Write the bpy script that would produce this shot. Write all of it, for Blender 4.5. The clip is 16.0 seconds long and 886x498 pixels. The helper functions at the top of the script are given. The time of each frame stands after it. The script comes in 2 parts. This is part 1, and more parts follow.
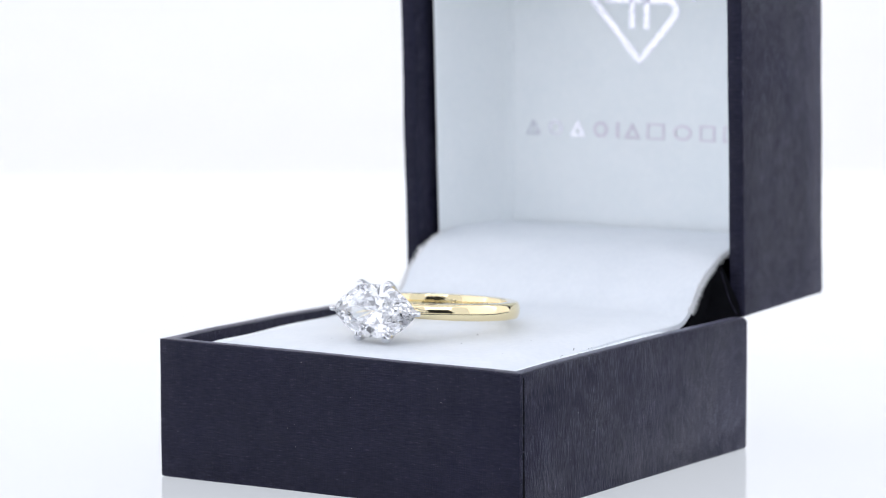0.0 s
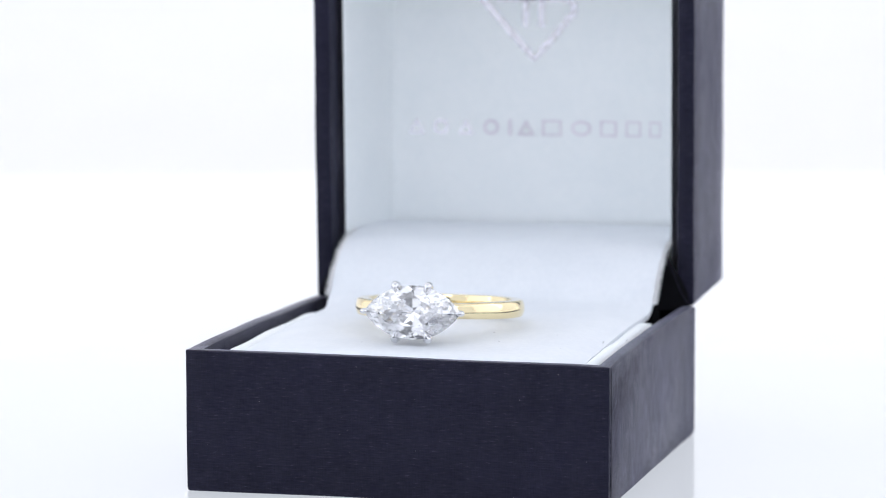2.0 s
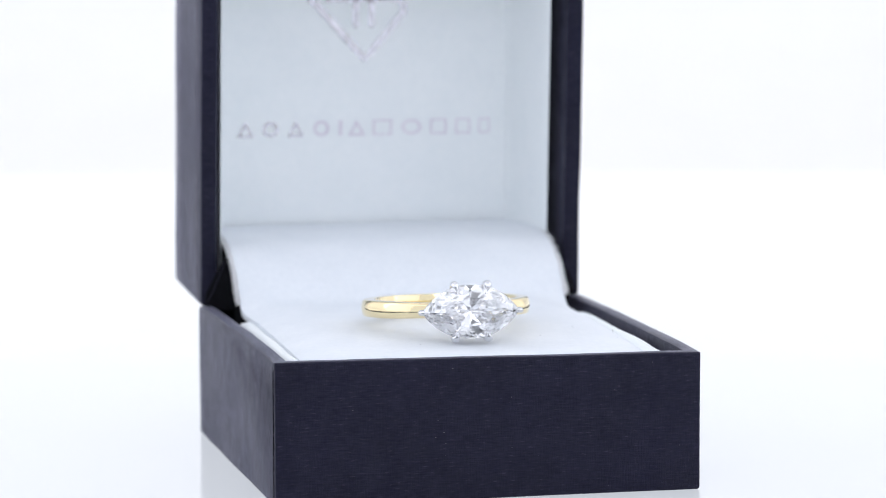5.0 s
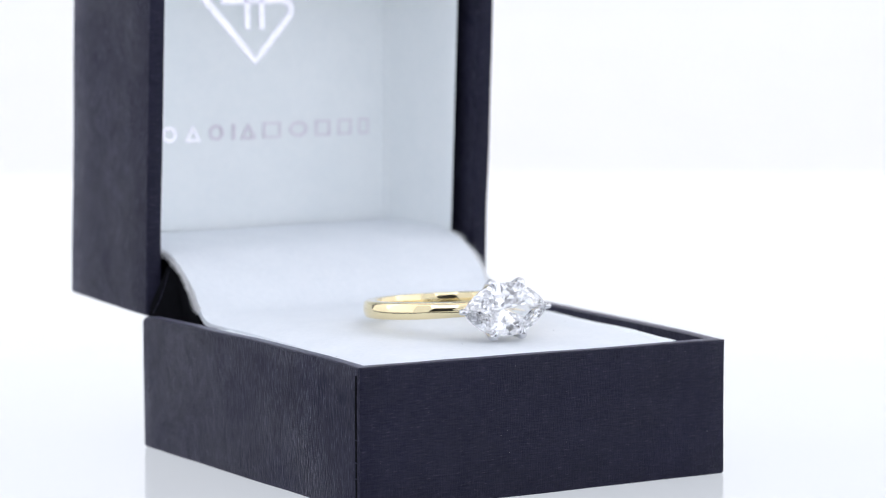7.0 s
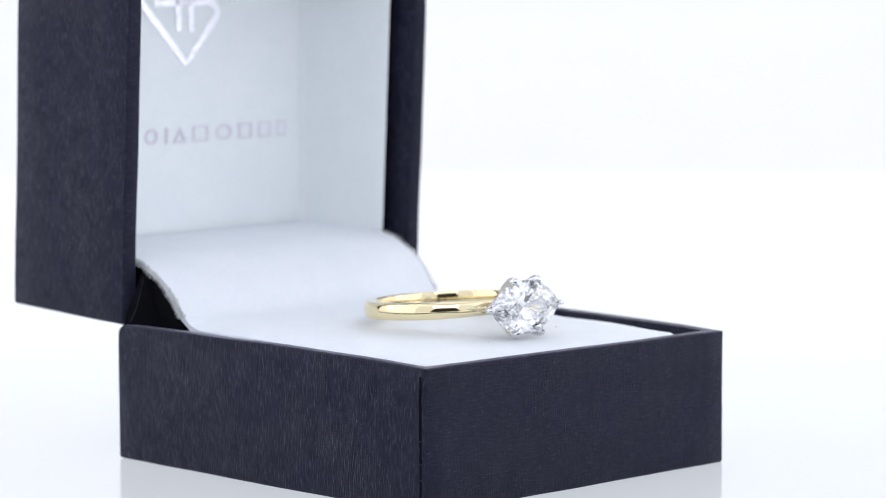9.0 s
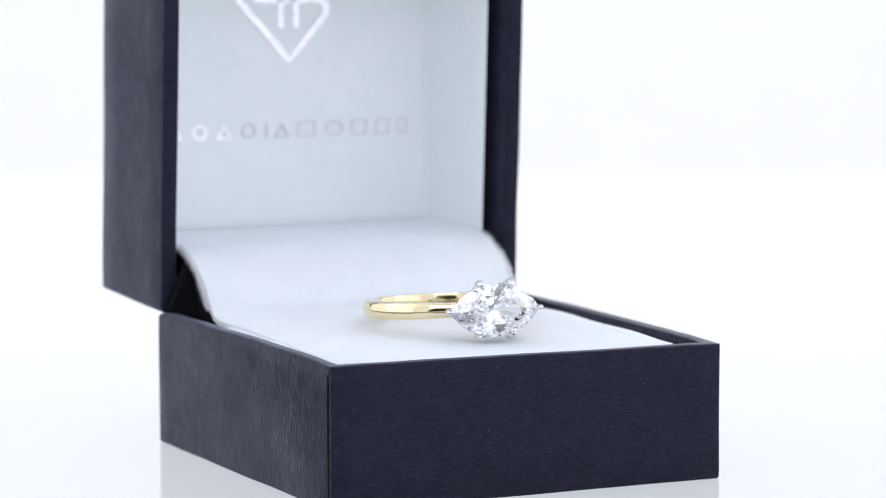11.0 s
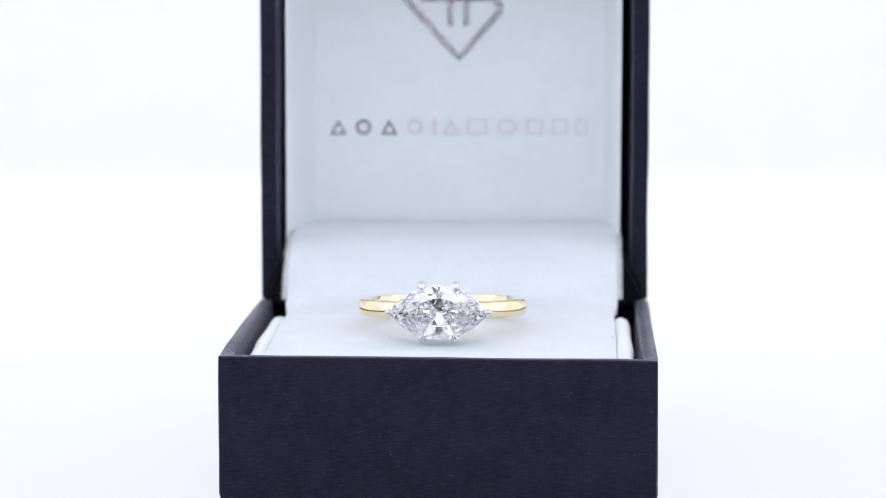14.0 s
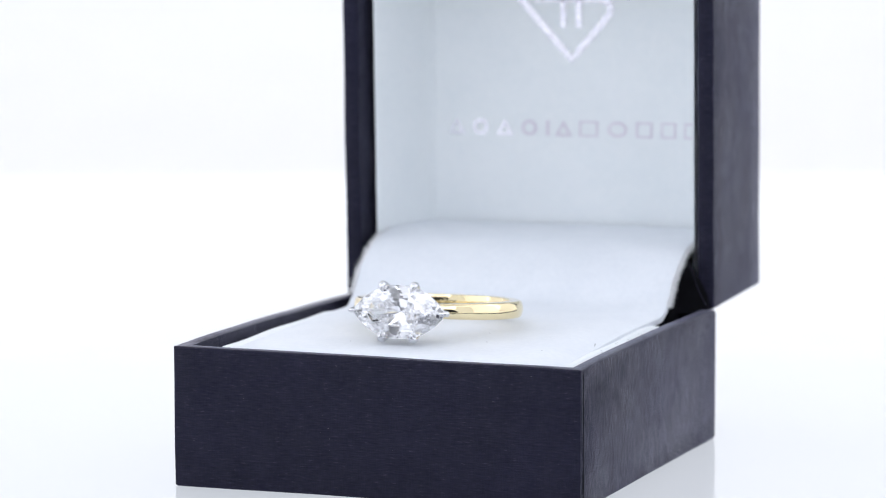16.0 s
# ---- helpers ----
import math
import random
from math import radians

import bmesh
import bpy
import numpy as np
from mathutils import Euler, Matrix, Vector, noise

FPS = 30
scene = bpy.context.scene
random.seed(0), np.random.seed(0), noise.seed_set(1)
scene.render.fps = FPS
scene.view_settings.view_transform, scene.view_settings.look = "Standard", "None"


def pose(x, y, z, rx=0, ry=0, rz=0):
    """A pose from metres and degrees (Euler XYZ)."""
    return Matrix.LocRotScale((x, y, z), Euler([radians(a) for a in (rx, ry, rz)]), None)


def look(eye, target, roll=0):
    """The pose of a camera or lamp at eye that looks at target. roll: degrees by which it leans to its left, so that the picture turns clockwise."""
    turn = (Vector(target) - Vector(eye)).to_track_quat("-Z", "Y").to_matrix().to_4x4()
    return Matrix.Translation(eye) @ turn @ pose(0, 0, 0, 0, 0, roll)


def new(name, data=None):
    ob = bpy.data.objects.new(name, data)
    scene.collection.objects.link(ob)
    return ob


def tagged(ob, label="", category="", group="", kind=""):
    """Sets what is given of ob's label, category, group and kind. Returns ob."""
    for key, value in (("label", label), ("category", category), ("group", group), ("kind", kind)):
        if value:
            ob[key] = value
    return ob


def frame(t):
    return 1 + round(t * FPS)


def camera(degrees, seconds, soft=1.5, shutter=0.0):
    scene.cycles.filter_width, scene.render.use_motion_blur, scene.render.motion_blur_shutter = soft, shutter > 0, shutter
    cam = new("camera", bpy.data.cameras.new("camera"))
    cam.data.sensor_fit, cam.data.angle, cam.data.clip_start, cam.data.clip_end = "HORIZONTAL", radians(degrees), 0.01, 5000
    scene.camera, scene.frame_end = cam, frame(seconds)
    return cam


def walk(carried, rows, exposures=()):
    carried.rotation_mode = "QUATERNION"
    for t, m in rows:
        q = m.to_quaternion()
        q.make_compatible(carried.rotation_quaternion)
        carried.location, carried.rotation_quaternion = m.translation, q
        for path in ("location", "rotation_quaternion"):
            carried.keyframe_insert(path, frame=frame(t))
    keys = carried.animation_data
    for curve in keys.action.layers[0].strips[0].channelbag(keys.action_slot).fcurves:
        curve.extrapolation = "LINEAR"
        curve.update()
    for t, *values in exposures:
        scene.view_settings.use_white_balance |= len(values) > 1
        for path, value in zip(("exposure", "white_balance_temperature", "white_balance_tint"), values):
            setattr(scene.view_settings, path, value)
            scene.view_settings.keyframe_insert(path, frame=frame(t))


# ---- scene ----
# ---- camera: a tripod in front of a turning jewellery box ----
cam = camera(14.82, 16.0, soft=0.65)
VIEW = pose(0.0, -0.4239, 0.07358, 90 - 6.213, 0, -0.20) @ Matrix.Rotation(radians(-0.175), 4, "Z")
walk(cam, [(0.0, VIEW), (16.0, VIEW)])
cam.data.dof.use_dof = True
cam.data.dof.focus_distance = 0.405
cam.data.dof.aperture_fstop = 32.0

MM = 0.001

# ---- light: a white tabletop studio with soft boxes ----
world = bpy.data.worlds.new("studio_dim")
world.use_nodes = True
world.node_tree.nodes["Background"].inputs[0].default_value = (0.75, 0.8, 1.0, 1)
world.node_tree.nodes["Background"].inputs[1].default_value = 0.02
scene.world = world
scene.view_settings.exposure = 0.0
scene.cycles.max_bounces, scene.cycles.glossy_bounces, scene.cycles.transmission_bounces = 24, 16, 24


def softbox(name, eye, target, w, h, radiance, color=(0.86, 0.905, 1.02)):
    lamp = bpy.data.lights.new(name, "AREA")
    lamp.shape, lamp.size, lamp.size_y = "RECTANGLE", w, h
    lamp.energy, lamp.color = radiance * math.pi * w * h, color
    ob = new(name, lamp)
    ob.matrix_world = look(eye, target)
    return ob


softbox("top_softbox", (0, -0.05, 0.72), (0, -0.05, 0), 1.5, 1.4, 0.17)
for side in (-1, 1):
    softbox("side_softbox", (side * 0.56, -0.36, 0.40), (0, 0, 0.20), 1.22, 0.95, 1.06)
    softbox("rear_side_softbox", (side * 0.70, 0.28, 0.36), (0, 0.05, 0.20), 0.7, 0.8, 0.50)
softbox("front_softbox", (0, -0.72, 0.52), (0, 0, 0.05), 0.55, 0.45, 1.95)
softbox("backdrop_lamp", (0, 0.30, 0.75), (0, 0.75, 0.15), 1.2, 0.3, 1.22, (1.0, 0.91, 0.86))


# ---- materials ----
def nodes_of(name):
    mat = bpy.data.materials.new(name)
    mat.use_nodes = True
    return mat, mat.node_tree.nodes, mat.node_tree.links, mat.node_tree.nodes["Principled BSDF"]


def noise_at(n, l, scale, stretch=(1, 1, 1), detail=6.0):
    co = n.new("ShaderNodeTexCoord")
    mp = n.new("ShaderNodeMapping")
    mp.inputs["Scale"].default_value = stretch
    tx = n.new("ShaderNodeTexNoise")
    tx.inputs["Scale"].default_value, tx.inputs["Detail"].default_value = scale, detail
    l.new(co.outputs["Object"], mp.inputs[0])
    l.new(mp.outputs[0], tx.inputs["Vector"])
    return tx.outputs["Fac"]


def ramp(n, l, fac, lo, hi, a=0.35, b=0.65):
    r = n.new("ShaderNodeValToRGB")
    r.color_ramp.elements[0].position, r.color_ramp.elements[1].position = a, b
    r.color_ramp.elements[0].color, r.color_ramp.elements[1].color = (*lo, 1), (*hi, 1)
    l.new(fac, r.inputs[0])
    return r.outputs[0]


def math_node(n, l, op, a, b):
    m = n.new("ShaderNodeMath")
    m.operation = op
    for i, v in enumerate((a, b)):
        if isinstance(v, (int, float)):
            m.inputs[i].default_value = v
        else:
            l.new(v, m.inputs[i])
    return m.outputs[0]


def bump(n, l, height, bsdf, strength, distance):
    b = n.new("ShaderNodeBump")
    b.inputs["Strength"].default_value, b.inputs["Distance"].default_value = strength, distance
    l.new(height, b.inputs["Height"])
    l.new(b.outputs[0], bsdf.inputs["Normal"])


def linen_paper(name, along, rough=0.5, relief=1.05, wear=0.57, uneven=0.06):
    """Navy-black embossed paper; the weave runs along one axis."""
    mat, n, l, b = nodes_of(name)
    fine = noise_at(n, l, 5600, tuple((0.10 if along == 0 else 0.16) if i == along else 1.0 for i in range(3)), 4)
    cross = noise_at(n, l, 5200, tuple(1.0 if i == along else 0.14 for i in range(3)), 3)
    cloud = noise_at(n, l, 90, (1, 1, 1), 5)
    weave = math_node(n, l, "ADD", math_node(n, l, "MULTIPLY", fine, 0.6), math_node(n, l, "MULTIPLY", cross, 0.4))
    mix = math_node(n, l, "ADD", math_node(n, l, "MULTIPLY", weave, 0.7), math_node(n, l, "MULTIPLY", cloud, 0.3))
    base = ramp(n, l, mix, (0.0033, 0.0033, 0.0096), (0.0122, 0.0118, 0.0285), 0.36, 0.66)
    fleck = noise_at(n, l, 4200, tuple(0.22 if i == along else 1.0 for i in range(3)), 2)
    worn = n.new("ShaderNodeMix")
    worn.data_type = "RGBA"
    l.new(ramp(n, l, fleck, (0, 0, 0), (1, 1, 1), wear, wear + 0.2), worn.inputs[0])
    l.new(base, worn.inputs[6])
    worn.inputs[7].default_value = (0.034, 0.032, 0.056, 1)
    l.new(worn.outputs[2], b.inputs["Base Color"])
    l.new(ramp(n, l, cloud, (rough, rough, rough), (rough + 0.12, rough + 0.12, rough + 0.12)), b.inputs["Roughness"])
    streak = noise_at(n, l, 4200, tuple(0.22 if i == along else 1.0 for i in range(3)), 4)
    rub = math_node(n, l, "ADD", math_node(n, l, "MULTIPLY", streak, 0.6), math_node(n, l, "MULTIPLY", noise_at(n, l, 380, (1, 1, 1), 6), 0.4))
    l.new(ramp(n, l, rub, (0.27 - uneven,) * 3, (0.27 + uneven,) * 3, 0.38, 0.62), b.inputs["Specular IOR Level"])
    l.new(ramp(n, l, rub, (0.34 - uneven,) * 3, (0.34 + uneven,) * 3, 0.38, 0.62), b.inputs["Sheen Weight"])
    b.inputs["Specular Tint"].default_value = (0.79, 0.79, 1.0, 1)
    b.inputs["Sheen Roughness"].default_value = 0.30
    b.inputs["Sheen Tint"].default_value = (0.78, 0.78, 1.0, 1)
    patch = ramp(n, l, noise_at(n, l, 60, (1, 1, 1), 3), (0.25, 0.25, 0.25), (1.5, 1.5, 1.5), 0.36, 0.66)
    bump(n, l, math_node(n, l, "MULTIPLY", weave, patch), b, relief, 0.0001)
    return mat


def plain(name, lo, hi, rough, scale=300, strength=0.15, dist=0.0001, metal=0.0, spec=0.5):
    mat, n, l, b = nodes_of(name)
    f = noise_at(n, l, scale)
    g = noise_at(n, l, scale * 0.13, (1, 1, 1), 3)
    m = math_node(n, l, "ADD", math_node(n, l, "MULTIPLY", f, 0.5), math_node(n, l, "MULTIPLY", g, 0.5))
    l.new(ramp(n, l, m, lo, hi), b.inputs["Base Color"])
    b.inputs["Roughness"].default_value, b.inputs["Metallic"].default_value = rough, metal
    b.inputs["Specular IOR Level"].default_value = spec
    bump(n, l, f, b, strength, dist)
    return mat


PAPER_X = linen_paper("navy_linen_paper_horizontal", 0, 0.5, 1.3, 0.64)
PAPER_Z = linen_paper("navy_linen_paper_vertical", 2, 0.50, 1.35, 0.57, 0.09)
PAPER_RIM = linen_paper("burnished_navy_paper_fold", 1, 0.36, 0.7, 0.50)
LEATHERETTE = plain("white_leatherette", (0.735, 0.765, 0.80), (0.785, 0.81, 0.84), 0.62, 1500, 0.12, 0.00004, 0, 0.3)
LINING = plain("white_satin_lining", (0.83, 0.865, 0.875), (0.87, 0.895, 0.90), 0.6, 1100, 0.10, 0.00004, 0, 0.3)
LINT = plain("grey_lint", (0.16, 0.16, 0.18), (0.30, 0.30, 0.32), 0.8)
FIBRE = plain("white_fibre", (0.8, 0.8, 0.8), (0.85, 0.85, 0.85), 0.8)
BLACK_CLOTH = plain("black_hinge_cloth", (0.003, 0.003, 0.004), (0.007, 0.007, 0.009), 0.9, 900, 0.3, 0.0001, 0, 0.05)
GOLD = plain("polished_yellow_gold", (0.87, 0.74, 0.45), (0.89, 0.77, 0.49), 0.06, 60, 0.02, 0.00002, 1.0)
PLATINUM = plain("polished_white_metal", (0.66, 0.66, 0.68), (0.71, 0.71, 0.73), 0.08, 60, 0.02, 0.00002, 1.0)
FOIL = plain("silver_foil_stamp", (0.80, 0.79, 0.85), (0.97, 0.95, 1.0), 0.19, 1900, 1.0, 0.00013, 1.0)
FOIL_MATTE = plain("pale_silver_foil_stamp", (0.71, 0.66, 0.73), (0.81, 0.77, 0.82), 0.45, 900, 0.35, 0.00006, 0.1)
FOIL_TEXT = plain("grey_silver_foil_stamp", (0.76, 0.74, 0.80), (0.96, 0.94, 0.98), 0.22, 1200, 0.6, 0.00007, 1.0)
GLOWING_ACRYLIC = plain("self_lit_acrylic", (0.22, 0.22, 0.22), (0.24, 0.24, 0.24), 0.10, 20, 0.01, 0.00005, 0, 0.18)
ab = GLOWING_ACRYLIC.node_tree.nodes["Principled BSDF"]  # emission added to keep the table white and wash out the box's shadow
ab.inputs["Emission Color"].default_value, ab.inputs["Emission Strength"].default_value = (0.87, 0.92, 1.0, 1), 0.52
SEAMLESS = plain("white_seamless_paper", (0.84, 0.84, 0.84), (0.86, 0.86, 0.86), 0.8, 40, 0.02)
STUDIO_GREY = plain("dark_studio_wall", (0.018, 0.018, 0.02), (0.028, 0.028, 0.03), 0.8, 10, 0.05)

GEM, gn, gl, gb = nodes_of("clear_cut_diamond")
gb.inputs["Base Color"].default_value = (0.95, 0.95, 0.965, 1)
gb.inputs["Transmission Weight"].default_value = 1.0
gb.inputs["IOR"].default_value = 2.42
gb.inputs["Roughness"].default_value = 0.0


# ---- mesh helpers (all in millimetres) ----
def part(name, bm, material, parent=None, label="", smooth=False):
    for v in bm.verts:
        v.co *= MM
    bmesh.ops.recalc_face_normals(bm, faces=bm.faces)
    me = bpy.data.meshes.new(name)
    bm.to_mesh(me)
    bm.free()
    for m in material if isinstance(material, (list, tuple)) else (material,):
        me.materials.append(m)
    if smooth:
        for p in me.polygons:
            p.use_smooth = True
        me.set_sharp_from_angle(angle=radians(40))
    ob = new(name, me)
    ob.parent = parent
    if label:
        ob["label"] = label
    return ob


def block(lo, hi, bevel=0.3, seg=2):
    bm = bmesh.new()
    bmesh.ops.create_cube(bm, size=1)
    for v in bm.verts:
        v.co = Vector([lo[i] + (v.co[i] + 0.5) * (hi[i] - lo[i]) for i in range(3)])
    if bevel:
        bmesh.ops.bevel(bm, geom=bm.edges[:], offset=bevel, segments=seg, affect="EDGES", profile=0.5)
    return bm


def open_box(w, d, h, wall, deep, bevel, rim):
    """A box w x d x h standing on z = 0, open on top, front face at y = 0."""
    bm = bmesh.new()
    bmesh.ops.create_cube(bm, size=1)
    for v in bm.verts:
        v.co = Vector((v.co.x * w, (v.co.y + 0.5) * d, (v.co.z + 0.5) * h))
    top = max(bm.faces, key=lambda f: f.calc_center_median().z)
    bmesh.ops.inset_region(bm, faces=[top], thickness=wall)
    bmesh.ops.inset_region(bm, faces=[top], thickness=0.02)
    for v in top.verts:
        v.co.z -= deep
    bm.normal_update()
    def rim_edges():
        return [e for e in bm.edges if all(v.co.z > h - 0.01 for v in e.verts) and
                (all(abs(abs(v.co.x) - w / 2) < 0.01 for v in e.verts) or all(v.co.y < 0.01 for v in e.verts) or all(v.co.y > d - 0.01 for v in e.verts))]
    kept = set(rim_edges())
    inner = {e for v in top.verts for e in v.link_edges}
    rest = [e for e in bm.edges if e not in kept and (e not in inner or min(v.co.z for v in e.verts) > h - 0.01)]
    rest = [e for e in rest if e.calc_length() > 1.0 and len(e.link_faces) == 2 and e.link_faces[0].normal.angle(e.link_faces[1].normal, 0) > 0.3]
    bmesh.ops.bevel(bm, geom=rest, offset=bevel, segments=2, affect="EDGES", profile=0.5, clamp_overlap=True)
    bmesh.ops.bevel(bm, geom=rim_edges(), offset=rim, segments=3, affect="EDGES", profile=0.5, clamp_overlap=True)
    return bm


def wobble(bm, amount, scale, cut=None):
    """Slightly uneven hand-wrapped surfaces and edges."""
    if cut:
        for _ in range(4):
            long = [e for e in bm.edges if e.calc_length() > cut]
            if not long:
                break
            bmesh.ops.subdivide_edges(bm, edges=long, cuts=1, use_grid_fill=True)
    for v in bm.verts:
        v.co += noise.noise_vector(v.co * scale) * amount


def tube(path, radii, seg=10, flat=1.0):
    """A round bar along a path, closed at both ends with rounded caps."""
    bm = bmesh.new()
    pts = [Vector(p) for p in path]
    rings = []
    side = None
    for i, p in enumerate(pts):
        way = (pts[min(i + 1, len(pts) - 1)] - pts[max(i - 1, 0)]).normalized()
        if side is None:
            side = way.orthogonal().normalized()
        side = (side - way * side.dot(way)).normalized()
        up = way.cross(side)
        rings.append([bm.verts.new(p + (side * math.cos(a) + up * math.sin(a) * flat) * radii[i])
                      for a in (2 * math.pi * k / seg for k in range(seg))])
    for a, b in zip(rings, rings[1:]):
        for k in range(seg):
            bm.faces.new((a[k], a[(k + 1) % seg], b[(k + 1) % seg], b[k]))
    bm.faces.new(rings[0][::-1])
    bm.faces.new(rings[-1])
    return bm


def arc_path(points, n):
    """A smooth path through control points."""
    p = [Vector(q) for q in points]
    p = [2 * p[0] - p[1]] + p + [2 * p[-1] - p[-2]]
    out = []
    for i in range(1, len(p) - 2):
        for k in range(n):
            t = k / n
            a, b, c, d = p[i - 1], p[i], p[i + 1], p[i + 2]
            out.append(0.5 * ((2 * b) + (c - a) * t + (2 * a - 5 * b + 4 * c - d) * t * t + (3 * b - a - 3 * c + d) * t ** 3))
    out.append(p[-2])
    return out


def sweep_x(profile, xs, fall, thick):
    """A padded sheet: a (y, z) profile carried across xs, lowered by fall(x, y) and closed below."""
    bm = bmesh.new()
    n = len(profile)
    nor = []
    for i in range(n):
        a, b = profile[max(i - 1, 0)], profile[min(i + 1, n - 1)]
        w = Vector((b[0] - a[0], b[1] - a[1])).normalized()
        nor.append(Vector((-w.y, w.x)))
    top, low = [], []
    for x in xs:
        top.append([bm.verts.new((x, p[0], p[1] - fall(x, p[0]))) for p in profile])
        low.append([bm.verts.new((x, p[0] - q.x * thick, p[1] - q.y * thick - fall(x, p[0]))) for p, q in zip(profile, nor)])
    for g in (top, low):
        for a, b in zip(g, g[1:]):
            for i in range(n - 1):
                bm.faces.new((a[i], a[i + 1], b[i + 1], b[i]))
    for k in (0, -1):
        for i in range(n - 1):
            bm.faces.new((top[k][i], top[k][i + 1], low[k][i + 1], low[k][i]))
    for i in (0, n - 1):
        for k in range(len(xs) - 1):
            bm.faces.new((top[k][i], top[k + 1][i], low[k + 1][i], low[k][i]))
    return bm


def ribbon(points, width, y, thick=0.06):
    """A foil stroke in the x-z plane at depth y."""
    bm = bmesh.new()
    p = [Vector((a, 0, b)) for a, b in points]
    rows = []
    for i, q in enumerate(p):
        way = (p[min(i + 1, len(p) - 1)] - p[max(i - 1, 0)]).normalized()
        s = Vector((-way.z, 0, way.x)) * width / 2
        rows.append([bm.verts.new((q.x + s.x * k, y + dy, q.z + s.z * k)) for k, dy in ((1, 0), (1, -thick), (-1, -thick), (-1, 0))])
    for a, b in zip(rows, rows[1:]):
        for k in range(4):
            bm.faces.new((a[k], a[(k + 1) % 4], b[(k + 1) % 4], b[k]))
    bm.faces.new(rows[0])
    bm.faces.new(rows[-1])
    return bm


# ---- setting ----
def setting():
    # the table's glow is put into its material; no lamp stands below it
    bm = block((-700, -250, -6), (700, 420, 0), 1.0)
    tagged(part("ground", bm, GLOWING_ACRYLIC), "glossy acrylic table kept white by an added glow", "table", kind="structure")
    tagged(part("table_base", block((-690, -240, -700), (690, 410, -6), 2.0), STUDIO_GREY), "dark base under the glowing acrylic table", "table base", kind="structure")
    tagged(part("floor", block((-900, -900, -710), (900, 740, -700), 0), STUDIO_GREY), "plain dark studio floor", "floor", kind="structure")
    bm = bmesh.new()
    prof = [(420, -700), (420, -3), (560, -3)] + [(560 + 180 * math.sin(a), 177 - 180 * math.cos(a)) for a in (radians(9 * k) for k in range(1, 11))] + [(740, 900)]
    rows = [[bm.verts.new((x, y, z)) for y, z in prof] for x in (-900, 900)]
    for i in range(len(prof) - 1):
        bm.faces.new((rows[0][i], rows[0][i + 1], rows[1][i + 1], rows[1][i]))
    tagged(part("backdrop", bm, SEAMLESS, smooth=True), "seamless white paper backdrop curving up behind the table", "backdrop", kind="structure")
    for name, lo, hi, mat in (("wall_left", (-910, -900, -710), (-900, 745, 900), SEAMLESS), ("wall_right", (900, -900, -710), (910, 745, 900), SEAMLESS),
                              ("wall_front", (-910, -910, -710), (910, -900, 900), STUDIO_GREY), ("ceiling", (-910, -910, 900), (910, 745, 910), SEAMLESS)):
        tagged(part(name, block(lo, hi, 0), mat), "plain studio wall closing the place" if "wall" in name else "plain white studio ceiling", "wall" if "wall" in name else "ceiling", kind="structure")


# ---- the ring box: 52 x 56.7 mm, front lower edge at y = 0 ----
W, D, H = 52.2, 56.7, 17.22


def faces_by_side(ob):
    """Horizontal weave on front, back, top; vertical weave on the two sides."""
    for p in ob.data.polygons:
        p.material_index = 1 if abs(p.normal.x) > 0.7 else 0
        if p.normal.z > 0.6 and abs(p.center.x) > 23.0 * MM and p.center.z < 0.018 and p.center.z > 0.015:
            p.material_index = 2  # folds rubbed smooth along the side rims


def pad_profile():
    pts = [(2.9, 13.0), (3.0, 15.8), (3.9, 16.8), (6, 17.2), (12, 17.45), (22, 17.7), (34, 17.9), (42, 17.95), (45.8, 18.05), (47.8, 18.5),
           (49.2, 19.6), (50.4, 21.1), (52.0, 22.5), (54.7, 24.1), (58.2, 25.3), (64, 25.9), (73.4, 25.9)]
    return [(v.x, v.y) for v in arc_path([(a, b, 0) for a, b in pts], 5)]


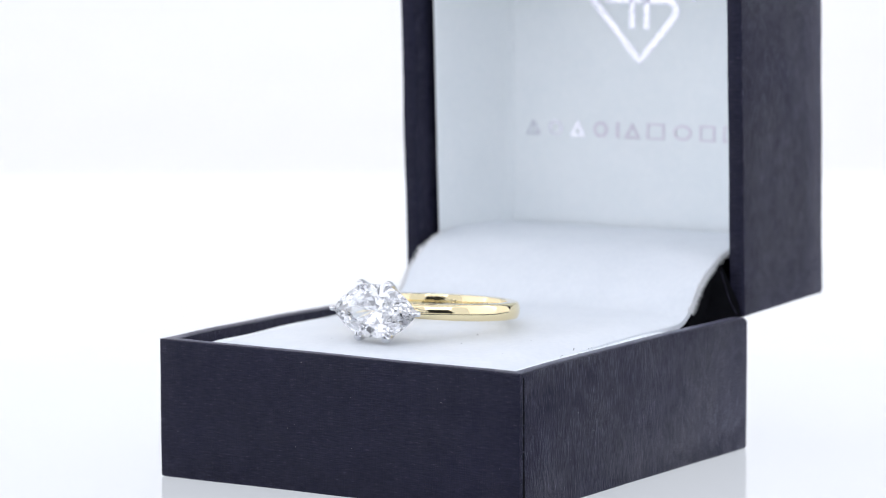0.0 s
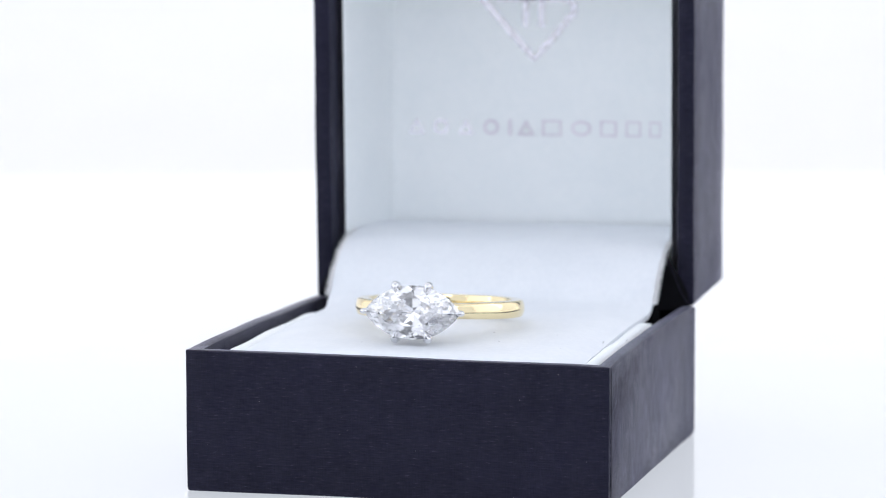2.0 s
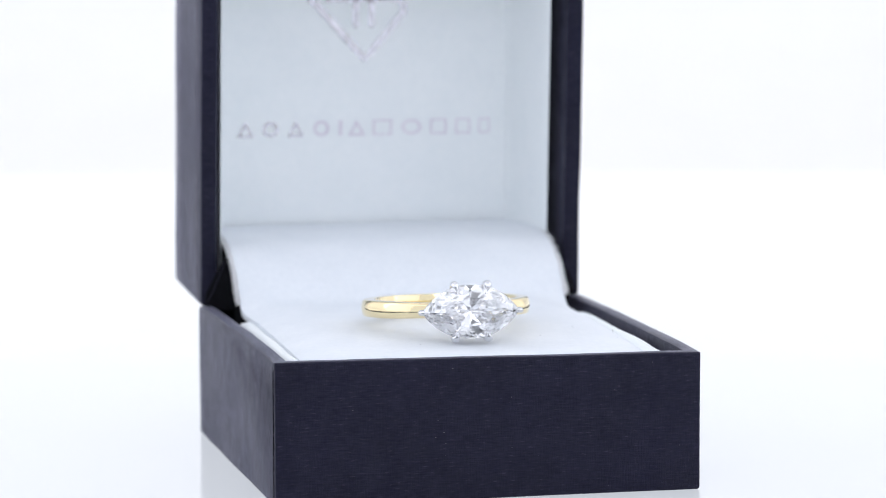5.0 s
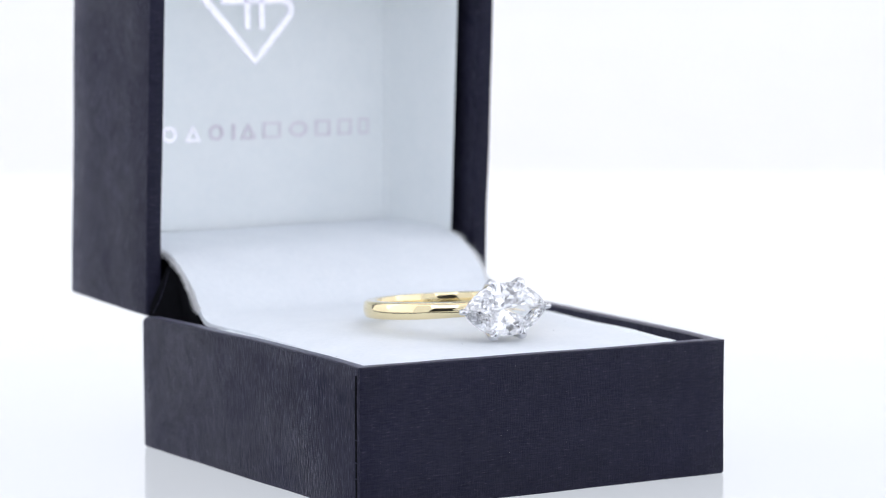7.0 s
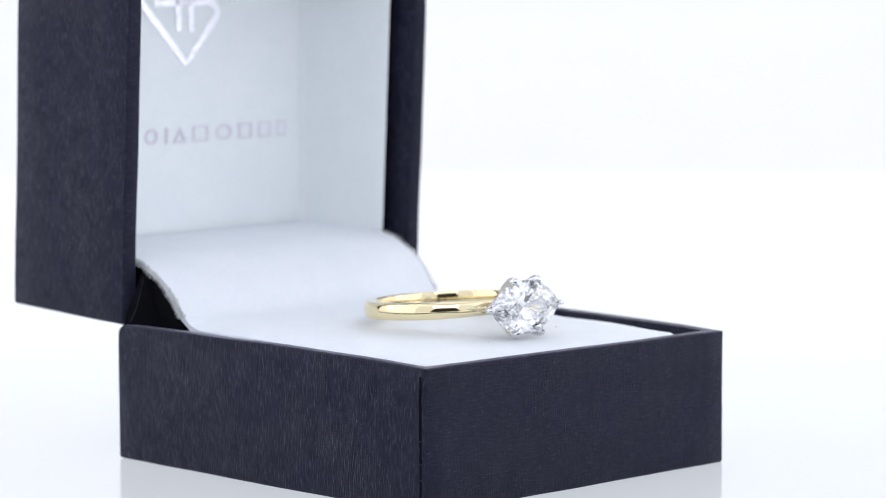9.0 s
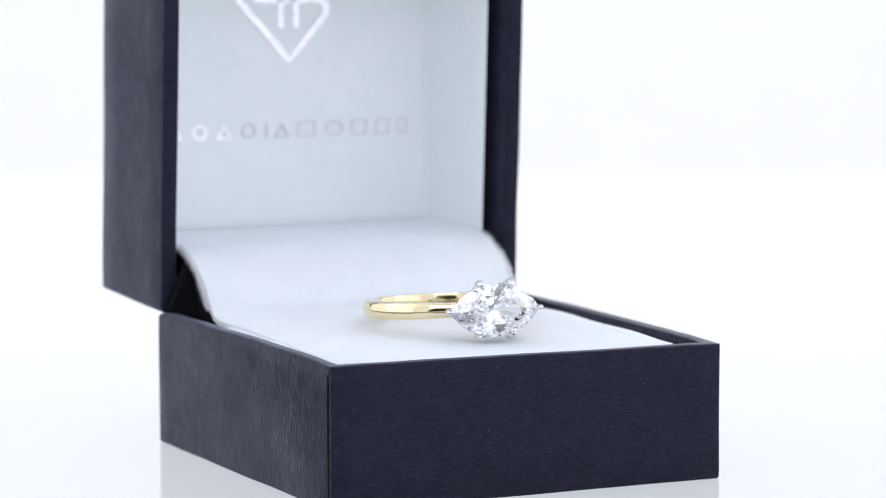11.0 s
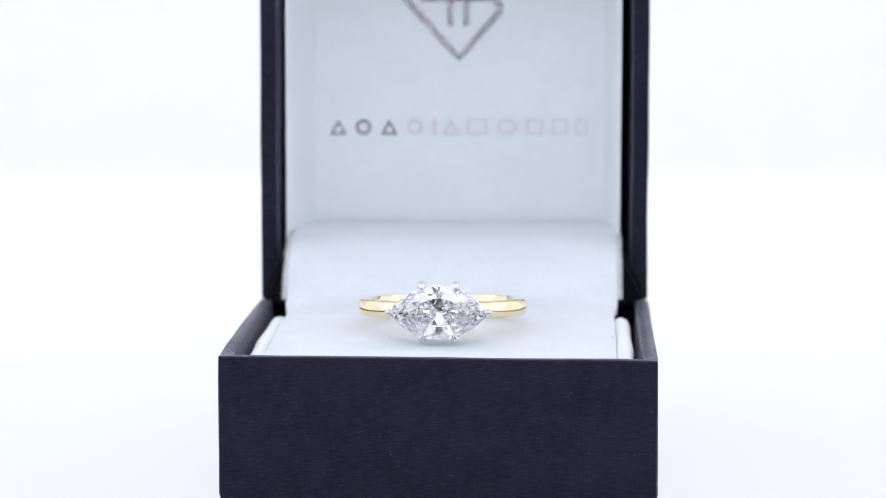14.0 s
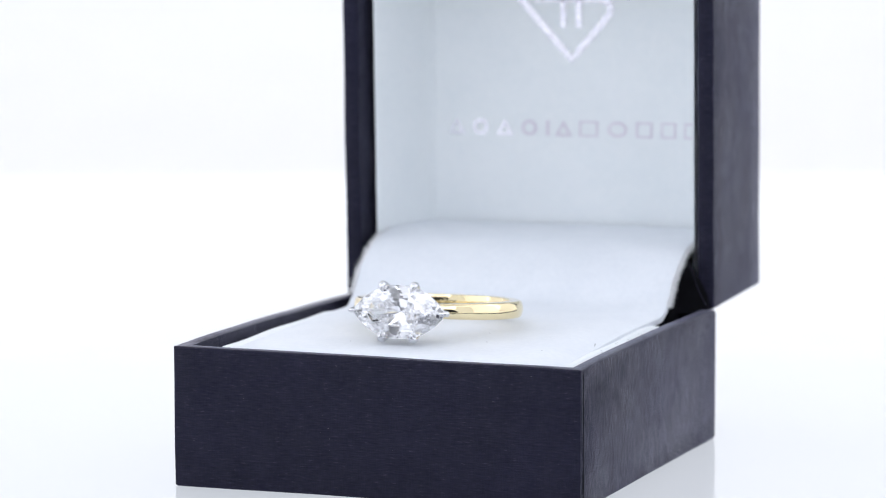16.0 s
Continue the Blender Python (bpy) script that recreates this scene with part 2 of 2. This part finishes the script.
def ring_box():
    box = tagged(new("ring_box"), "open navy-black linen-paper ring box lined in white leatherette", "jewellery box")
    bm = open_box(W, D, H, 2.6, 14.9, 0.4, 0.4)
    for drop, back in ((1.5, 0.75), (0.8, 1.3)):  # the fold at the hinge is rounder
        hit = bmesh.ops.bisect_plane(bm, geom=bm.verts[:] + bm.edges[:] + bm.faces[:], plane_co=(0, D, H - drop), plane_no=(0, drop, back), clear_outer=True)
        bmesh.ops.contextual_create(bm, geom=[e for e in hit["geom_cut"] if isinstance(e, bmesh.types.BMEdge)])
    wobble(bm, 0.08, 0.11, 6.0)
    for v in bm.verts:  # the side walls bow up a little
        if v.co.z > 10 and abs(v.co.x) > 20:
            v.co.z += 0.26 * math.sin(math.pi * min(1.0, max(0.0, v.co.y / D)) ** 0.8)
        if v.co.z > 10:  # and the front edge dips towards one corner
            v.co.z -= 0.46 * min(1.0, max(0.0, v.co.x / W + 0.5)) * max(0.0, 1 - v.co.y / D)
    tray = part("tray", bm, (PAPER_X, PAPER_Z, PAPER_RIM), box, "navy-black linen-embossed paper tray", smooth=True)
    faces_by_side(tray)
    for s in (-1, 1):
        # the broken dark line where the wrapped paper meets near the front corner
        rng = random.Random(7 + s)
        z = 0.5
        while z < H - 1.2:
            tall = rng.uniform(0.8, 3.2)
            top = min(z + tall, H - 1.0)
            part("wrap_seam", block((s * W / 2 - 0.05, 0.62 + rng.uniform(0, 0.08), z), (s * W / 2 + 0.03, 0.92 + rng.uniform(0.0, 0.16), top), 0), BLACK_CLOTH, tray)
            z = top + rng.uniform(-0.1, 0.25)

    def fall(x, y):
        edge = max(0.0, (abs(x) - 15.8) / 5.9)
        front = max(0.0, 1 - y / 34)
        return 0.3 * (x / 44.8 + 0.5) * front + edge ** 2.4 * (0.9 + 0.3 * front) * max(0.0, min(1.0, (49.4 - y) / 3.5)) + 0.10 * noise.noise(Vector((x * 0.12, y * 0.12, 3)))
    xs = [-21.9 + 43.8 * k / 56 for k in range(57)]
    bm = sweep_x(pad_profile(), xs, fall, 0.7)
    for v in bm.verts:  # narrower towards the front, with an uneven edge
        if v.co.y < 47.5:
            v.co.x *= 1 - 0.024 * min(1.0, (47.5 - v.co.y) / 5) + 0.006 * noise.noise(Vector((math.copysign(3, v.co.x), v.co.y * 0.35, 0)))
    part("cushion", bm, LEATHERETTE, box, "white leatherette cushion sweeping up into the lid", smooth=True)
    # the dark hinge body below the raised end of the cushion
    under = [(48.8, 10.0)] + [(a + 0.55, b - 0.75) for a, b in pad_profile() if 48.0 < a < 72] + [(72, 18.0), (56, 17.6), (56, 10.0)]
    bm = bmesh.new()
    sides = [[bm.verts.new((x, a, b)) for a, b in under] for x in (-21.75, 21.75)]
    for i in range(len(under)):
        j = (i + 1) % len(under)
        bm.faces.new((sides[0][i], sides[0][j], sides[1][j], sides[1][i]))
    for r in sides:
        bm.faces.new(r)
    part("hinge_body", bm, BLACK_CLOTH, box, "black cloth hinge under the cushion")
    part("hinge_strip", block((-25.8, 54.4, 14.5), (25.8, 56.4, 17.2), 0.4), BLACK_CLOTH, box, "black paper hinge strip", smooth=True)
    for s in (-1, 1):
        bm = bmesh.new()  # the folded cloth corner that joins tray and lid
        for x, y, z in ((21.6, 53.0, 16.8), (25.5, 54.9, 16.8), (25.5, 56.2, 16.8), (21.6, 56.2, 16.8), (21.7, 55.4, 24.0), (22.9, 55.6, 23.4), (25.2, 55.6, 19.0), (21.7, 56.2, 24.0)):
            bm.verts.new((s * x, y, z))
        bmesh.ops.convex_hull(bm, input=bm.verts[:])
        part("hinge_gusset", bm, BLACK_CLOTH, box, "black folded cloth corner of the hinge")
        path = arc_path([(s * 25.3, 55.0, 17.6), (s * 24.2, 54.95, 19.6), (s * 22.8, 55.35, 23.0)], 5)
        part("hinge_crease", tube(path, [0.05] * len(path), 6), PAPER_RIM, box, "rubbed crease of the hinge cloth")
        path = arc_path([(s * 22.4, 3.8, 15.0), (s * 22.35, 10, 15.35), (s * 22.4, 20, 15.5), (s * 22.3, 32, 15.7), (s * 22.2, 44.5, 15.7)], 8)
        bm = tube(path, [(1.12 + 0.07 * math.sin(i * 0.5 + s)) * min(1.0, 0.45 + 0.2 * min(i, len(path) - 1 - i)) for i in range(len(path))], 10, 1.0)
        part("lining_strip", bm, LINING, box, "white lining strip beside the cushion", smooth=True)
    # frayed cut edge of the leatherette at the hinge
    bm = bmesh.new()
    rng = random.Random(4)
    prof = [p for p in pad_profile() if 48.2 < p[0] < 62]
    for s in (-1, 1):
        for k in range(950):
            a, b = rng.choice(prof)
            p = Vector((s * 21.85, a + rng.uniform(-0.2, 0.3), b - rng.uniform(0.05, 0.6)))
            q = p + Vector((s * rng.uniform(0.05, 0.95), rng.uniform(-0.85, 0.45), rng.uniform(-0.6, 0.6)))
            w = Vector((0, 0.038, 0.038))
            m = (p + q) / 2 + Vector((0, rng.uniform(-0.1, 0.1), rng.uniform(-0.1, 0.1)))
            v = [bm.verts.new(c) for c in (p - w, p + w, m + w * 0.8, q, m - w * 0.8)]
            bm.faces.new(v)
    tagged(part("frayed_edge", bm, FIBRE, box, "frayed white fibre edge of the cushion"), kind="stuff")
    lid(box)
    lint(box)
    return box


def lint(box):
    """Dust specks and short threads caught on the linen paper and the cushion."""
    rng = random.Random(21)
    bm = bmesh.new()

    def speck(p, u, v, size, long):
        a = rng.uniform(0, math.pi)
        d, e = u * math.cos(a) + v * math.sin(a), v * math.cos(a) - u * math.sin(a)
        w = u.cross(v) * size * 0.4
        ring = [p + d * size * long * math.cos(q) + e * size * math.sin(q) for q in (2 * math.pi * k / 6 + rng.uniform(0, 0.5) for k in range(6))]
        lo, hi = [bm.verts.new(c - w) for c in ring], [bm.verts.new(c + w) for c in ring]
        bm.faces.new(hi)
        for k in range(6):
            bm.faces.new((lo[k], lo[(k + 1) % 6], hi[(k + 1) % 6], hi[k]))
    X, Y, Z = Vector((1, 0, 0)), Vector((0, 1, 0)), Vector((0, 0, 1))
    for _ in range(26):
        speck(Vector((rng.uniform(-25, 25), 0.0, rng.uniform(0.8, 16))), X, Z, rng.uniform(0.012, 0.036), rng.uniform(1, 2.5))
    for s in (-1, 1):
        for _ in range(70):
            speck(Vector((s * (W / 2 + 0.02), rng.uniform(2, 54), rng.uniform(0.8, 15.5))), Y, Z, rng.uniform(0.010, 0.034), rng.uniform(1, 3))
        for _ in range(34):
            speck(Vector((s * rng.uniform(24.2, 25.6), rng.uniform(6, 40), H + 0.2)), X, Y, rng.uniform(0.015, 0.045), rng.uniform(1, 4))
        for _ in range(16):
            speck(Vector((s * 25.97, rng.uniform(58, 77), rng.uniform(20, 56))), Y, Z, rng.uniform(0.012, 0.034), rng.uniform(1, 2))
    tagged(part("lint", bm, LINT, box, "pale dust specks on the paper"), kind="stuff")
    bm = bmesh.new()
    for x, y in ((9.6, 13.5), (15.5, 20.0), (7.2, 21.0), (-12.0, 30.0), (18.2, 9.0), (-6.5, 9.2)):
        speck(Vector((x, y, 17.5 + 0.006 * y)), X, Y, rng.uniform(0.03, 0.055), rng.uniform(1.2, 2.2))
    tagged(part("grit", bm, LINT, box, "grey grit specks on the cushion"), kind="stuff")
    for pts in (((20.9, 20.8, 16.6), (21.05, 20.9, 16.85), (21.0, 21.05, 16.9), (20.85, 21.0, 16.85)),):
        path = arc_path(pts, 5)
        part("loose_thread", tube(path, [0.025] * len(path), 5), LINT, box, "short dark thread on the cushion edge")


def lean_lining(bm):
    """The lining follows the lid at its mouth; its back panel stands upright."""
    for v in bm.verts:
        mouth = max(0.0, min(1.0, (73.0 - v.co.y) / 12))
        v.co.y -= 0.047 * mouth * (v.co.z - 17)
        v.co.x -= 0.5 * mouth if v.co.x > 15 else 0.0
        v.co.x += 0.006 * (v.co.z - 17)


def lean(bm):
    """The lid stands a little forward of upright, more so along its mouth."""
    turned = Matrix.Rotation(radians(2.2), 3, "X")
    hinge = Vector((0, 55.9, 17.1))
    for v in bm.verts:
        v.co = turned @ (v.co - hinge) + hinge
        mouth = max(0.0, min(1.0, (75 - v.co.y) / 18))
        v.co.y -= 0.5 * mouth * (v.co.z - 17) / 57
        v.co.x += 0.006 * (v.co.z - 17)


def lid(box):
    # built like the tray, then stood up on its hinge: opening towards -y
    bm = open_box(51.9, 57.0, 22.85, 3.1, 21.1, 0.4, 0.55)
    for v in bm.verts:
        x, y, z = v.co
        v.co = Vector((x, 55.8 + (22.85 - z), 17.15 + y))
    wobble(bm, 0.10, 0.10, 6.0)
    lean(bm)
    ob = part("lid", bm, (PAPER_X, PAPER_Z), box, "raised navy-black linen-paper lid", smooth=True)
    faces_by_side(ob)
    # white lining: sides, back and top in one padded shell
    plan = [(-22.72, 59.3), (-22.5, 60.2), (-21.7, 66.5), (-20.8, 71.6), (-20.2, 73.2), (-18.9, 73.95), (-10, 74.1), (0, 74.15)]
    plan = [(v.x, v.y) for v in arc_path([(a, b, 0) for a, b in plan], 5)]
    plan = plan + [(-a, b) for a, b in plan[-2::-1]]
    bm = bmesh.new()
    zs = [20.5, 24, 26, 30, 36, 42, 48, 54, 60, 66, 70.6]
    n = len(plan)
    grid = [[bm.verts.new((a, b + 0.06 * noise.noise(Vector((a * 0.15, z * 0.15, 1))), z)) for a, b in plan] for z in zs]
    back = [[bm.verts.new((math.copysign(min(abs(a) + 0.8, 22.82), a) if i not in (n // 2,) else a, min(b + 0.8, 76.6) if 6 < i < n - 7 else b, z)) for i, (a, b) in enumerate(plan)] for z in zs]
    for g in (grid, back):
        for r, q in zip(g, g[1:]):
            for i in range(n - 1):
                bm.faces.new((r[i], r[i + 1], q[i + 1], q[i]))
    for k in (0, -1):
        for i in range(n - 1):
            bm.faces.new((grid[k][i], grid[k][i + 1], back[k][i + 1], back[k][i]))
    for i in (0, n - 1):
        for k in range(len(zs) - 1):
            bm.faces.new((grid[k][i], grid[k + 1][i], back[k + 1][i], back[k][i]))
    lean_lining(bm)
    part("lid_lining", bm, LINING, ob, "white satin lining inside the lid", smooth=True)
    top = block((-22.7, 57.9, 70.7), (22.7, 75.5, 71.6), 0.3)
    lean(top)
    part("lid_top_lining", top, LINING, ob, "white satin lining inside the lid")
    emblem(ob)


def emblem(lid_ob):
    y, z = 74.05, 48.7
    strokes = [
        ([(-10.4, 13.0), (-10.6, 11.6), (-7.5, 8.3), (0, 0), (4.3, 4.9), (5.5, 6.4), (5.6, 7.3), (4.9, 8.1), (3.6, 8.4), (1.0, 8.3)], 0.95),
        ([(-10.4, 13.0), (-7.5, 16.2), (7.5, 16.2), (10.5, 12.6), (9.4, 10.4), (7.9, 8.5)], 0.95),
        ([(-1.25, 4.4), (-1.25, 12.0)], 0.85), ([(1.0, 4.4), (1.0, 12.0)], 0.85), ([(-5.4, 8.3), (1.0, 8.3)], 0.85)]
    for pts, w in strokes:
        pts = [(v.x, v.y) for v in arc_path([(a, b, 0) for a, b in pts], 1)] if len(pts) < 3 else [(v.x, v.y) for a, b in zip(pts, pts[1:]) for v in (Vector((*a, 0)).lerp(Vector((*b, 0)), k / 4) for k in range(4))] + [pts[-1]]
        stroke = ribbon([(a, z + b) for a, b in pts], w, y)
        lean_lining(stroke)
        part("emblem_stroke", stroke, FOIL, lid_ob, "silver foil-stamped stroke")
    # the maker's line as plain shapes: triangles, bars, rings and oblongs
    spans = [(-18.0, -15.6, "t"), (-14.4, -12.2, "o"), (-10.9, -8.5, "t"), (-7.2, -5.0, "o"), (-3.6, -3.2, "i"), (-2.3, 0.1, "t"), (1.2, 3.9, "b"),
             (5.3, 8.1, "o"), (9.4, 11.7, "b"), (13.0, 15.1, "b"), (16.3, 17.9, "b")]
    lo, tall = 38.05, 2.15
    for i, (a, b, kind) in enumerate(spans):
        dark, w = i < 3, 0.30 if i > 2 else 0.35
        c, half = (a + b) / 2, (b - a) / 2
        if kind == "t":
            loop = [(a, 0), (b, 0), (c, tall)]
        elif kind == "o":
            loop = [(c + half * math.cos(q), tall / 2 * (1 + math.sin(q))) for q in (2 * math.pi * k / 20 for k in range(20))]
        else:
            loop = [(a, 0), (b, 0), (b, tall), (a, tall)]
        bm = bmesh.new()
        mid = Vector((c, tall / (3 if kind == "t" else 2)))
        inner = []
        for x, z1 in loop:
            d = Vector((x, z1)) - mid
            inner.append(mid + d * max(0.0, 1 - w * (1.9 if kind == "t" else 1.15) / d.length))
        if kind == "i":
            inner = None
        rows = []
        for y1 in (73.93, 74.12):
            rows.append([bm.verts.new((x, y1, lo + z1)) for x, z1 in loop])
            if inner:
                rows.append([bm.verts.new((v.x, y1, lo + v.y)) for v in inner])
        n = len(loop)
        if inner:
            for p, q in ((rows[0], rows[1]), (rows[2], rows[3]), (rows[0], rows[2]), (rows[1], rows[3])):
                for k in range(n):
                    bm.faces.new((p[k], p[(k + 1) % n], q[(k + 1) % n], q[k]))
        else:
            for r in rows:
                bm.faces.new(r)
            for k in range(n):
                bm.faces.new((rows[0][k], rows[0][(k + 1) % n], rows[1][(k + 1) % n], rows[1][k]))
        lean_lining(bm)
        part("foil_mark", bm, FOIL_TEXT if dark else FOIL_MATTE, lid_ob, "dark silver foil mark" if dark else "pale silver foil mark")


# ---- the ring: centre of the band at its origin, stone towards -y ----
def marquise(phi, a, b):
    x = a * math.cos(phi)
    r = (a * a + b * b) / (2 * b)
    return x, math.copysign(math.sqrt(r * r - x * x) - (r - b), math.sin(phi))


def cut_stone():
    """A marquise brilliant, cut plane by plane out of a prism with the girdle's outline."""
    a, b, deep, high, table = 6.05, 3.30, 2.72, 0.92, 0.58
    r = (a * a + b * b) / (2 * b)
    tip = math.degrees(math.atan2(r - b, a))  # the outline's normal turns no further towards the long axis
    bm = bmesh.new()
    outline = [marquise(2 * math.pi * k / 40, a, b) for k in range(40)]
    ends = [[bm.verts.new((x, y, z)) for x, z in outline] for y in (-2.2, 4.2)]
    bm.faces.new(ends[0])
    bm.faces.new(ends[1][::-1])
    for k in range(40):
        j = (k + 1) % 40
        bm.faces.new((ends[0][k], ends[0][j], ends[1][j], ends[1][k]))
    rng = random.Random(5)

    def cut(place, normal):
        hit = bmesh.ops.bisect_plane(bm, geom=bm.verts[:] + bm.edges[:] + bm.faces[:], plane_co=place, plane_no=normal, clear_outer=True)
        rim = [e for e in hit["geom_cut"] if isinstance(e, bmesh.types.BMEdge)]
        if rim:
            bmesh.ops.contextual_create(bm, geom=rim)

    def facet(azimuth, at, axis, shift=0.0):
        """A plane that meets the girdle's tangent at depth `at` and the axis at depth `axis`."""
        w = radians(azimuth + rng.uniform(-0.35, 0.35))
        way = Vector((math.cos(w), 0, math.sin(w)))
        reach = r - (r - b) * abs(math.sin(w)) + shift
        down = Vector((0, 1 if axis > 0 else -1, 0))
        normal = way * abs(axis - at) + down * reach
        cut(way * reach + Vector((0, at, 0)), normal.normalized())
    cut(Vector((0, -high, 0)), Vector((0, -1, 0)))
    crown = 0.07 + (high - 0.07) / (1 - table)

    def round_all(azimuths):
        return [q for m in azimuths for q in (m, 180 - m, -m, m - 180)]
    for m in round_all((80, 60, 45, 37)):
        facet(m, 0.07, deep)
    for m in round_all((89, 70, 52, 41)):
        facet(m, 0.07, deep * rng.uniform(1.05, 1.08))
    for m in round_all((84, 75, 65, 56, 48, 43, 39, tip + 0.7)):
        facet(m, 0.07, deep * rng.uniform(1.10, 1.17))
    for m in round_all((79, 57, 42)):
        facet(m, -0.07, -crown)
    for m in round_all((88, 71, 65, 50, 46, tip + 1.0)):
        facet(m, -0.07, -crown * 1.14)
    for m in round_all((89.6, 68, 49)):
        facet(m, -0.28, -1.62)
    bmesh.ops.remove_doubles(bm, verts=bm.verts[:], dist=0.004)
    return bm


def engagement_ring():
    ring = tagged(new("engagement_ring"), "yellow gold ring with marquise diamond lying on white leatherette cushion", "ring")
    bm = bmesh.new()
    seg, rings = 22, []
    for i in range(128):
        u = 2 * math.pi * i / 128
        front = max(0.0, -math.sin(u)) ** 4
        half, thick, mid = 1.06 - 0.2 * front, 0.84 - 0.2 * front, 9.72 - 0.15 * front
        row = []
        # a low dome outside, flat inside, narrow rounded shoulders
        dome = [(mid + thick - 0.20 * q * q, half * 0.86 * q) for q in (-1, -0.75, -0.5, -0.25, 0, 0.25, 0.5, 0.75, 1)]
        shoulder = [(mid + thick - 0.34, half * 0.96), (mid + thick - 0.52, half), (mid, half), (mid - thick + 0.22, half), (mid - thick + 0.06, half * 0.94)]
        inside = [(mid - thick, half * 0.8), (mid - thick, 0.0), (mid - thick, -half * 0.8)]
        for r, z in dome + shoulder + inside + [(r, -z) for r, z in shoulder[::-1]]:
            row.append(bm.verts.new((r * math.cos(u), r * math.sin(u), z)))
        rings.append(row)
    for i in range(128):
        a, b = rings[i], rings[(i + 1) % 128]
        for k in range(seg):
            bm.faces.new((a[k], a[(k + 1) % seg], b[(k + 1) % seg], b[k]))
    part("band", bm, GOLD, ring, "polished yellow gold band", smooth=True)
    y0 = -13.6

    def at(p):
        return (p[0], p[1] + y0, p[2])
    bm = cut_stone()
    for v in bm.verts:
        v.co.y += y0
    part("diamond", bm, GEM, ring, "clear marquise-cut diamond")
    for sx in (-1, 1):
        for sz in (-1, 1):
            path = arc_path([at((sx * 1.0, 3.2, sz * 0.8)), at((sx * 1.55, 2.0, sz * 2.2)), at((sx * 1.95, 0.6, sz * 3.05)), at((sx * 2.05, -0.2, sz * 3.28)), at((sx * 2.0, -0.80, sz * 3.0)), at((sx * 1.85, -1.04, sz * 2.3))], 6)
            n = len(path) - 1
            rad = [0.40 + 0.165 * (i / n) if i < n * 0.72 else 0.52 * max(0.10, 1 - (i / n - 0.72) / 0.28) for i in range(n + 1)]
            part("prong", tube(path, rad, 12), PLATINUM, ring, "polished white metal claw", smooth=True)
        path = arc_path([at((sx * 2.6, 3.3, 0)), at((sx * 4.3, 1.9, 0)), at((sx * 5.8, 0.6, 0)), at((sx * 6.2, 0.0, 0)), at((sx * 6.05, -0.36, 0)), at((sx * 5.5, -0.5, 0))], 5)
        n = len(path) - 1
        rad = [0.42 - 0.12 * (i / n) if i < n * 0.75 else 0.33 * math.sqrt(max(0.02, 1 - ((i / n - 0.75) / 0.25) ** 1.5)) for i in range(n + 1)]
        part("prong", tube(path, rad, 12), PLATINUM, ring, "polished white metal claw", smooth=True)
    pts = [at((marquise(p, 3.9, 2.0)[0], 1.9, marquise(p, 3.9, 2.0)[1])) for p in (2 * math.pi * (k + 0.5) / 40 for k in range(41))]
    part("basket_rail", tube(pts, [0.32] * 41, 8), PLATINUM, ring, "polished white metal gallery rail", smooth=True)
    part("bridge", tube([at((-2.6, 3.45, 0)), at((-1.3, 3.4, 0)), at((0, 3.38, 0)), at((1.3, 3.4, 0)), at((2.6, 3.45, 0))], [0.42, 0.38, 0.36, 0.38, 0.42], 10), PLATINUM, ring, "polished white metal bridge", smooth=True)
    return ring


setting()
BOX = ring_box()
RING = engagement_ring()


# ---- the turn: 9 degrees a second, a stop, and back ----
def turn(t):
    if t < 8.42:
        return -32.85 + 9.13 * t
    if t < 8.96:
        return 44.02
    return 44.02 - 9.21 * (t - 8.96)


def motions():
    base = Matrix.Translation((1.70 * MM, -24.30 * MM, 0.0))
    lying = pose(-0.2 * MM, 22.9 * MM, 20.4 * MM, -4.0, 0, 0)
    times = [0.0, 1.0, 2.0, 3.0, 4.0, 5.0, 6.0, 7.0, 8.0, 8.3, 8.42, 8.5, 8.9, 8.96, 9.1, 10.0, 11.0, 12.0, 13.0, 14.0, 15.0, 16.0]
    spin = [(t, pose(0, 0, 0, 0, 0, turn(t)) @ base) for t in times]
    walk(BOX, spin)
    walk(RING, [(t, m @ lying) for t, m in spin])


motions()
